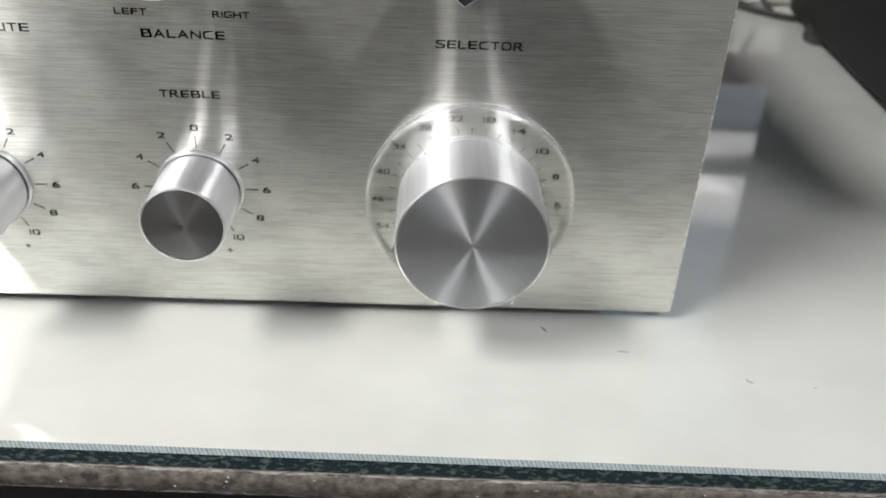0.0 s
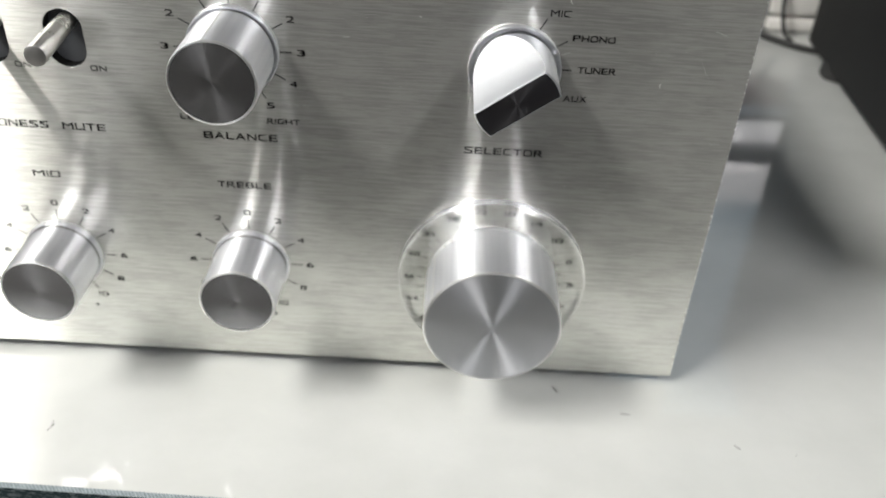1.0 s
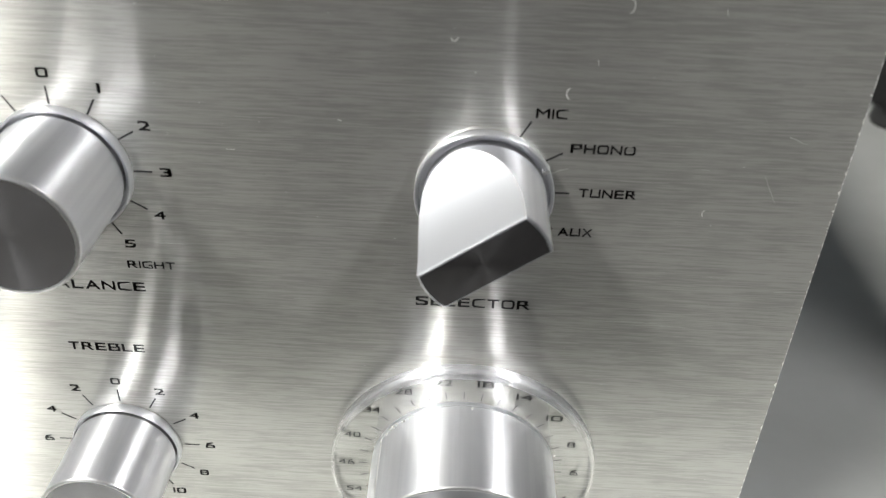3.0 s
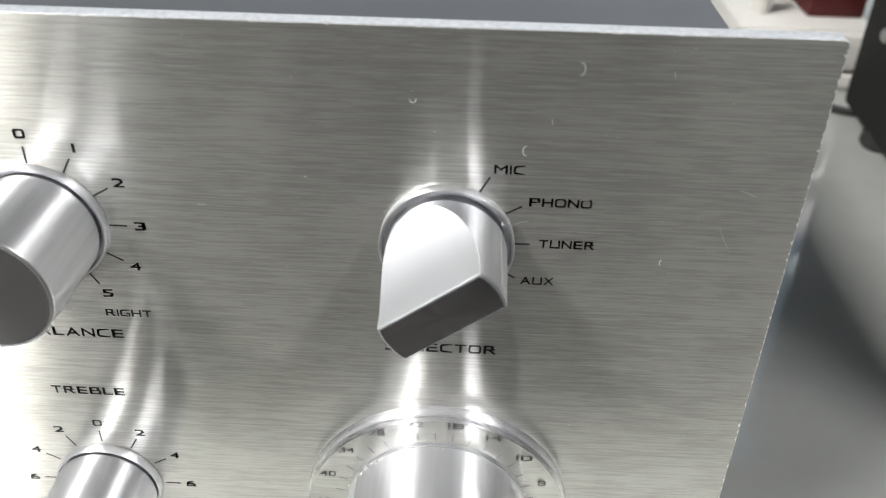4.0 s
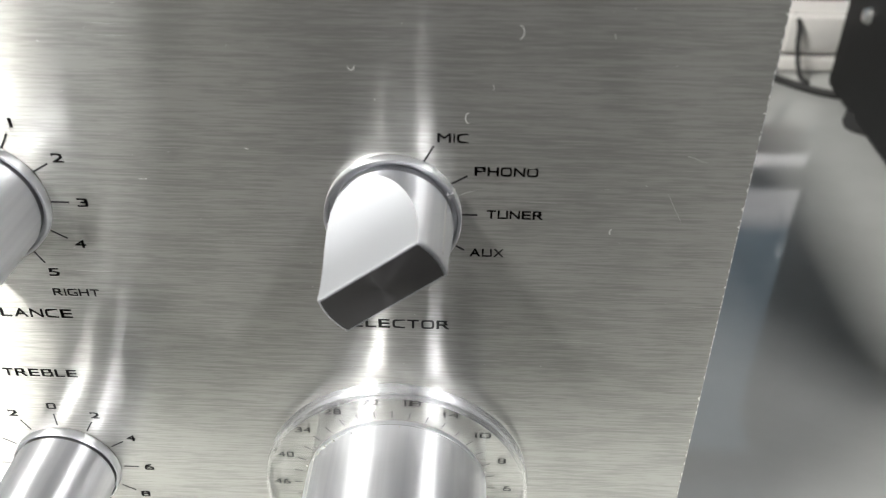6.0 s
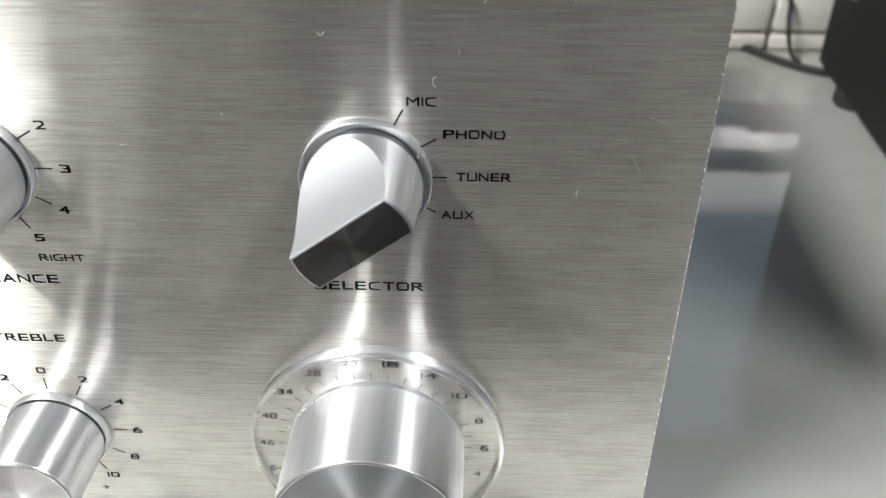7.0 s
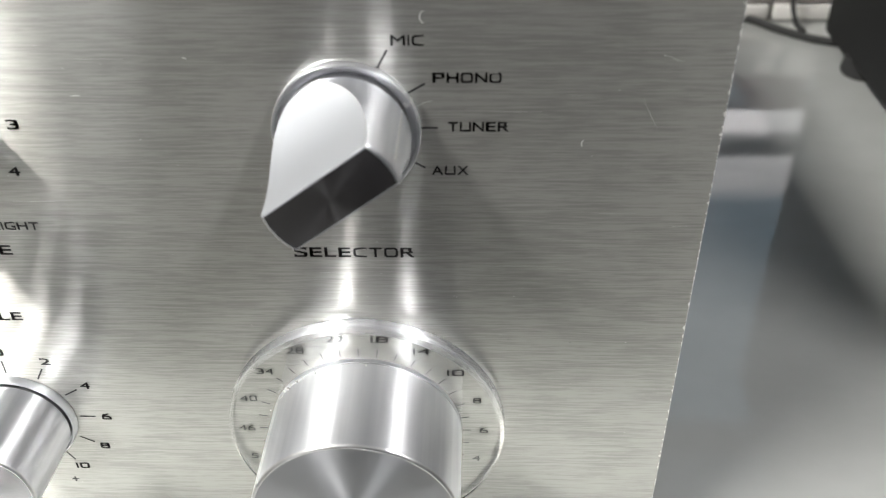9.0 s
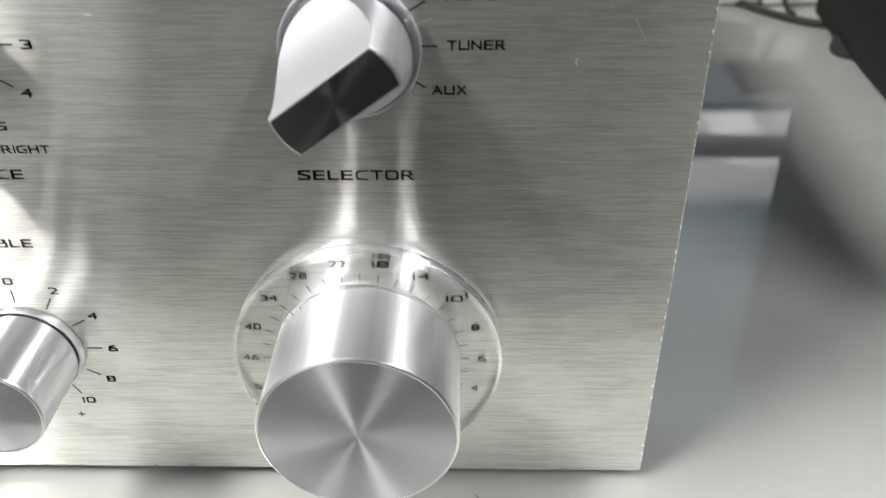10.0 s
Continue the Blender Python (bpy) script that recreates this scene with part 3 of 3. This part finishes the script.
# selector knob: a cylinder cut to a tapering grip
sel_place = at(0.07, 0, 2.5)
selector = part("selector_knob", lathe([(0.9, -0.02), (1.2, -0.02), (1.22, -0.05), (1.22, -0.21), (1.205, -0.235), (1.155, -0.24), (1.14, -0.22), (1.135, -0.1), (0.95, -0.1)]), RING, amp, "aluminium selector knob with tapering grip turned towards the phono mark", sel_place)
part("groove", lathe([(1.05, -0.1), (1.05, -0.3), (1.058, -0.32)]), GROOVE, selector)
TURN, GRIP_R, GRIP_N, HALF = 36.3, 1.075, 2.24, 0.385


def grip_half(y):
    """Half the grip's thickness at a distance from the panel: a scooped cut that runs out to the full radius."""
    k = min(max((y - 0.36) / (GRIP_N - 0.36), 0.0), 1.0)
    return HALF + (GRIP_R - HALF) * (1 - k) ** 2.4


bm = bmesh.new()
c, s = math.cos(radians(TURN)), math.sin(radians(TURN))
rings = []
for y, inset in [(0.32, 0.02), (0.335, 0.0)] + [(0.36 + (GRIP_N - 0.4) * k / 30, 0.0) for k in range(31)] + [(GRIP_N - 0.028, 0.004), (GRIP_N - 0.01, 0.016), (GRIP_N, 0.04)]:
    ring, h = [], grip_half(y) - inset
    edge = math.asin(min(h / (GRIP_R - inset), 1.0))
    for q in range(4):  # curved end, flat, curved end, flat
        for k in range(24):
            f = k / 24
            if q % 2 == 0:
                ang = (q * math.pi / 2) - edge + 2 * edge * f
                u, w = (GRIP_R - inset) * math.cos(ang), (GRIP_R - inset) * math.sin(ang)
            else:
                reach = (GRIP_R - inset) * math.cos(edge)
                u, w = (reach - 2 * reach * f) * (1 if q == 1 else -1), h * (1 if q == 1 else -1)
            ring.append(bm.verts.new(((c * u - s * w) * CM, -y * CM, (s * u + c * w) * CM)))
    rings.append(ring)
for ra, rb in zip(rings, rings[1:]):
    for k in range(96):
        face = bm.faces.new((ra[k], ra[(k + 1) % 96], rb[(k + 1) % 96], rb[k]))
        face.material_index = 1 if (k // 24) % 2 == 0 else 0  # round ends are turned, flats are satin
bm.faces.new(rings[-1])
bmesh.ops.remove_doubles(bm, verts=bm.verts[:], dist=1e-7)
bmesh.ops.recalc_face_normals(bm, faces=bm.faces)
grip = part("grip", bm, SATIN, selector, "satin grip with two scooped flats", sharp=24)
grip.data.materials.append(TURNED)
# dark end face between the flats
bm = bmesh.new()
pts = []
for side in (1, -1):
    lim = math.asin((HALF - 0.038) / (GRIP_R - 0.042))
    for k in range(9):
        a = (-lim + 2 * lim * k / 8) + (0 if side > 0 else math.pi)
        pts.append(((GRIP_R - 0.042) * math.cos(a), (GRIP_R - 0.042) * math.sin(a)))
c, s = math.cos(radians(TURN)), math.sin(radians(TURN))
bm.faces.new([bm.verts.new(((c * x - s * z) * CM, -(GRIP_N + 0.004) * CM, (s * x + c * z) * CM)) for x, z in pts])
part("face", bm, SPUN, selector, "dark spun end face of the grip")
bm = bmesh.new()
block(bm, (1.05 * CM, -1.95 * CM, -0.022 * CM), (1.082 * CM, -0.36 * CM, 0.022 * CM))
block(bm, (1.1 * CM, -0.245 * CM, -0.03 * CM), (1.228 * CM, -0.04 * CM, 0.03 * CM))
part("pointer_line", bm, POLISHED, selector, "fine bright pointer line").rotation_euler = (0, radians(-28), 0)


# lever switches in their slots
def lever_switch(cx, cz, root, tip, label):
    place = at(cx, 0, cz)
    bm = bmesh.new()
    block(bm, (-0.9 * CM, 0.505 * CM, -1.1 * CM), (0.9 * CM, 1.3 * CM, 1.1 * CM))
    bmesh.ops.delete(bm, geom=[f for f in bm.faces if f.calc_center_median().y < 0.52 * CM], context="FACES_ONLY")
    ob = part("lever_switch", bm, HOLE, amp, label, place)
    part("bushing", lathe([(0, 0.62), (0.3, 0.62), (0.36, 0.7), (0.36, 1.2)], 32), CHROME, ob, "plated switch bushing", place=(0, 0, -0.35 * CM))
    a, b = Vector(root) * CM, Vector(tip) * CM
    way = (b - a).normalized()
    pts = [a, a + (b - a) * 0.5, b - way * 0.0004, b - way * 0.0001, b]
    part("lever", tube(pts, [0.0022, 0.0025, 0.0028, 0.0027, 0.0024], 32), CHROME, ob, "round plated metal lever")
    return ob


lever_switch(*SLOTS[0], (0.08, 0.9, 0.5), (0.14, -2.02, 0.34), "mute switch with lever raised in a black slot")
lever_switch(*SLOTS[1], (0.02, 0.9, 0.55), (0.2, -1.9, -0.85), "loudness switch with lever lowered in a black slot")


# small scratches and dust on the panel
def scratch(points, width, mat=MARK):
    bm = bmesh.new()
    pts = [Vector(p) for p in points]
    rows = []
    for k, p in enumerate(pts):
        way = (pts[min(k + 1, len(pts) - 1)] - pts[max(k - 1, 0)]).normalized()
        w = width * (0.35 if k in (0, len(pts) - 1) else 1) / 2
        n = Vector((-way.y, way.x)) * w
        rows.append([bm.verts.new(((p + q).x * CM, -0.004 * CM, (p + q).y * CM)) for q in (-n, n)])
    for a, b in zip(rows, rows[1:]):
        bm.faces.new((a[0], b[0], b[1], a[1]))
    return bm


def hook(x, z, size, start, sweep):
    return [(x + size * math.cos(radians(start + sweep * k / 6)), z + size * 1.6 * math.sin(radians(start + sweep * k / 6))) for k in range(7)]


for pts, width in (
    (hook(2.13, 5.88, 0.07, 100, -190), 0.02),
    (hook(1.37, 4.4, 0.06, 80, 200), 0.02),
    ([(4.85, 3.05), (4.98, 2.8), (5.15, 2.5)], 0.006),
    ([(5.1, 3.78), (5.2, 3.76), (5.3, 3.7), (5.42, 3.68)], 0.008),
    ([(5.08, 3.785), (5.12, 3.78)], 0.03),
    (hook(3.97, 2.24, 0.04, 90, 160), 0.018),
    (hook(-0.55, 5.3, 0.06, 200, 150), 0.025),
    ([(1.75, 5.0), (1.77, 4.9)], 0.03),
    ([(-2.45, 3.75), (-2.39, 3.73)], 0.05),
    ([(-0.2, 4.7), (-0.17, 4.69)], 0.04),
    ([(3.6, 5.9), (3.63, 5.8)], 0.025),
    ([(1.2, 2.9), (1.35, 2.98), (1.5, 3.02)], 0.012),
    ([(5.6, 0.6), (5.9, 0.62)], 0.012),
    ([(-4.4, 3.1), (-4.25, 3.1)], 0.03),
):
    part("scratch", scratch(pts, width), MARK if width > 0.015 else SCUFF, amp, place=(0, 0, BASE * CM))
rng = random.Random(21)
for k in range(16):  # faint brushed-in lines
    x, z, n = rng.uniform(-6, 5), rng.uniform(-2, 6.3), rng.uniform(0.25, 1.1)
    part("scratch", scratch([(x, z), (x + n / 2, z + rng.uniform(-0.008, 0.008)), (x + n, z)], rng.uniform(0.003, 0.007)), SCUFF, amp, place=(0, 0, BASE * CM))
rng = random.Random(9)
for k in range(150):
    x, z, r = rng.uniform(-8, 6), rng.uniform(-7, 6.3), rng.uniform(0.004, 0.014)
    part("scratch", scratch([(x, z), (x + r * 2, z + rng.uniform(-r, r))], r * 1.5), MARK if k % 4 else DUST, amp, place=(0, 0, BASE * CM))

# bright nicks along the worn arris at the end of the panel
rng = random.Random(51)
bm = bmesh.new()
z = -7.6
while z < 6.35:
    n, w = rng.uniform(0.02, 0.16), rng.uniform(0.006, 0.03) * rng.choice((0.6, 1, 1, 1.5))
    rim = [(RIGHT - 0.012, z), (RIGHT - 0.02 - w * rng.uniform(0.4, 1), z + n * rng.uniform(0.15, 0.4)), (RIGHT - 0.02 - w, z + n * rng.uniform(0.5, 0.8)), (RIGHT - 0.012, z + n)]
    bm.faces.new([bm.verts.new((x * CM, -0.003 * CM, q * CM)) for x, q in rim])
    z += n + rng.uniform(0.0, 0.14) * (1 if z > 0 else 2.2)
part("worn_edge", bm, MARK, amp, "bright nicks along the worn edge", place=(0, 0, BASE * CM))
bm = bmesh.new()
for k in range(46):
    x, n = rng.uniform(-9, 6), rng.uniform(0.04, 0.3)
    z, w = TOP - 0.018, rng.uniform(0.004, 0.014)
    bm.faces.new([bm.verts.new((a * CM, -0.003 * CM, b * CM)) for a, b in ((x, z), (x + n * 0.3, z - w), (x + n * 0.7, z - w * 0.8), (x + n, z))])
part("worn_edge", bm, MARK, amp, "bright nicks along the worn edge", place=(0, 0, BASE * CM))

rng = random.Random(33)
for k in range(14):
    x, w = rng.uniform(-9, 5.8), rng.uniform(0.05, 0.22)
    part("chip", scratch([(x, BOTTOM + 0.035), (x + w / 2, BOTTOM + rng.uniform(0.05, 0.09)), (x + w, BOTTOM + 0.035)], rng.uniform(0.03, 0.06), DUST), DUST, amp, place=(0, 0, BASE * CM))

# hair-thin dirt on the glass
for k, pts in enumerate(([(7.78, -2.62), (7.84, -2.72), (7.95, -2.78)], [(2.3, -0.5), (2.4, -0.62), (2.45, -0.74)], [(-13.0, -3.2), (-12.95, -3.4), (-13.02, -3.6)], [(-12.9, -3.35), (-13.0, -3.42)], [(4.4, -1.55), (4.7, -1.57)], [(9.6, -2.9), (9.63, -2.92)])):
    bm = tube([(x * CM, y * CM, 0.0001) for x, y in pts], 0.00012, 6)
    tagged(new("dirt_fibre", finish("dirt_fibre", bm, DUST)), "thin dark fibre of dirt lying on the white glass", "fibre", "fibres on the glass")


# ---- behind the camera, seen only in the metal ----
# added in place of the camera operator, darkens the middle of the panel
locker = thing("locker", (0.0, -1.155, -0.75), "black locker-shaped stand-in for the unseen camera operator", "locker")
part("body", block(bmesh.new(), (-0.315, -0.4, 0.02), (0.315, -0.012, 1.95), 0.004), DARK, locker)
door = part("door", block(bmesh.new(), (-0.305, -0.01, 0.05), (0.305, 0.004, 1.93), 0.003), DARK, locker, "black steel door")
part("handle", block(bmesh.new(), (0.09, 0.004, 0.95), (0.108, 0.022, 1.07), 0.004), CHROME, door, "plated steel handle")
for x in (-0.28, 0.28):
    for y in (-0.36, -0.05):
        part("leg", block(bmesh.new(), (x - 0.015, y - 0.015, 0), (x + 0.015, y + 0.015, 0.02)), DARK, locker)

# ---- behind and beside the amplifier ----
crate = thing("loudspeaker_cabinet", (0.3245, 0.1834, 0), "black vinyl cabinet with a shiny screw standing beside the amplifier", "cabinet")
crate.rotation_euler = (0, 0, radians(-2.7))
bm = bmesh.new()
block(bm, (-0.126, -0.165, 0.0045), (0.14, 0.125, 0.24), 0.004, 3)
part("body", bm, BLACK, crate, "black vinyl covered body")
for x in (-0.118, 0.12):
    for y in (-0.145, 0.082):
        part("foot", lathe([(0, 0), (0.95, 0), (1.05, 0.2), (0.95, 0.9), (0, 0.9)], 32), RUBBER, crate, "black rubber foot", place=(x, y, 0)).rotation_euler = (radians(90), 0, 0)
screw = part("screw", lathe([(0, -0.3), (0.2, -0.29), (0.36, -0.2), (0.42, 0), (0, 0)], 24), CHROME, crate, "shiny domed screw", place=(-0.126, 0.093, 0.053))
screw.rotation_euler = (0, 0, radians(-90))

drawers = thing("drawer_box", (0.178, 0.387, 0), "low white plastic drawer box under a red carton", "box")
part("body", block(bmesh.new(), (-0.026, -0.04, 0), (0.05, 0.05, 0.034), 0.002), PLASTIC, drawers)
for x0, x1 in ((-0.023, 0.006), (0.009, 0.047)):
    for z0, z1 in ((0.001, 0.0098), (0.0118, 0.0325)):
        part("drawer", block(bmesh.new(), (x0, -0.047, z0), (x1, -0.04, z1), 0.0018), PLASTIC, drawers, "white plastic drawer front")


def carton(name, x, y, z, wide, deep, high, mat, label):
    """A closed cardboard box with a lid that overlaps its walls."""
    ob = thing(name, (x, y, z), label, "box")
    bm = bmesh.new()
    block(bm, (-wide / 2, -deep / 2, 0), (wide / 2, deep / 2, high - 0.001), 0.0015)
    part("body", bm, mat, ob)
    bm = bmesh.new()
    block(bm, (-wide / 2 - 0.001, -deep / 2 - 0.001, high * 0.62), (wide / 2 + 0.001, deep / 2 + 0.001, high), 0.0015)
    part("lid", bm, mat, ob)
    return ob


carton("red_box", 0.21, 0.398, 0.034, 0.032, 0.066, 0.03, RED, "dark red cardboard box lying on the white drawers")

bottle = thing("bottle", (0.169, 0.372, 0.034), "small white plastic bottle standing on the white drawers", "bottle")
bottle.rotation_euler = (radians(90), 0, 0)
part("body", lathe([(0, 0), (0.55, 0), (0.6, 0.1), (0.6, 1.9), (0.5, 2.1), (0.3, 2.2), (0.3, 2.4)], 40), PLASTIC, bottle)
part("cap", lathe([(0.36, 2.3), (0.38, 2.32), (0.38, 2.75), (0.34, 2.8), (0, 2.8)], 32), PLASTIC, bottle)

dark_box = thing("equipment_box", (0.08, 0.48, 0), "low black equipment box at the back of the table", "box")
bm = bmesh.new()
block(bm, (-0.12, -0.06, 0), (0.08, 0.08, 0.07), 0.004)
part("body", bm, BLACK, dark_box)

def smooth_line(points, steps=6):
    """More points on a smooth curve through the given ones."""
    pts = [Vector(p) for p in points]
    pts = [2 * pts[0] - pts[1]] + pts + [2 * pts[-1] - pts[-2]]
    out = []
    for a, b, c, d in zip(pts, pts[1:], pts[2:], pts[3:]):
        for k in range(steps):
            t = k / steps
            out.append(0.5 * (2 * b + (c - a) * t + (2 * a - 5 * b + 4 * c - d) * t * t + (3 * b - a - 3 * c + d) * t ** 3))
    return out + [pts[-2]]


bm = tube(smooth_line([(x * CM, y * CM, 0.0022) for x, y in ((10.5, 41.5), (13.0, 39.0), (15.3, 36.6), (16.5, 35.1), (17.5, 33.9), (18.4, 32.6), (19.4, 31.5), (20.3, 30.8), (21.5, 30.4), (24, 30), (28, 30.5))]), 0.0021, 12)
tagged(new("cable", finish("cable", bm, RUBBER)), "black round cable lying on the table", "cable")
bm = tube(smooth_line([(0.1962, 0.3165, 0.0035), (0.1935, 0.322, 0.0058), (0.1925, 0.3285, 0.012), (0.192, 0.333, 0.021), (0.192, 0.336, 0.029), (0.1925, 0.345, 0.031), (0.193, 0.358, 0.0305)]), 0.0014, 10)
tagged(new("cable", finish("cable", bm, RUBBER)), "thin black cable rising in front of the white box", "cable")
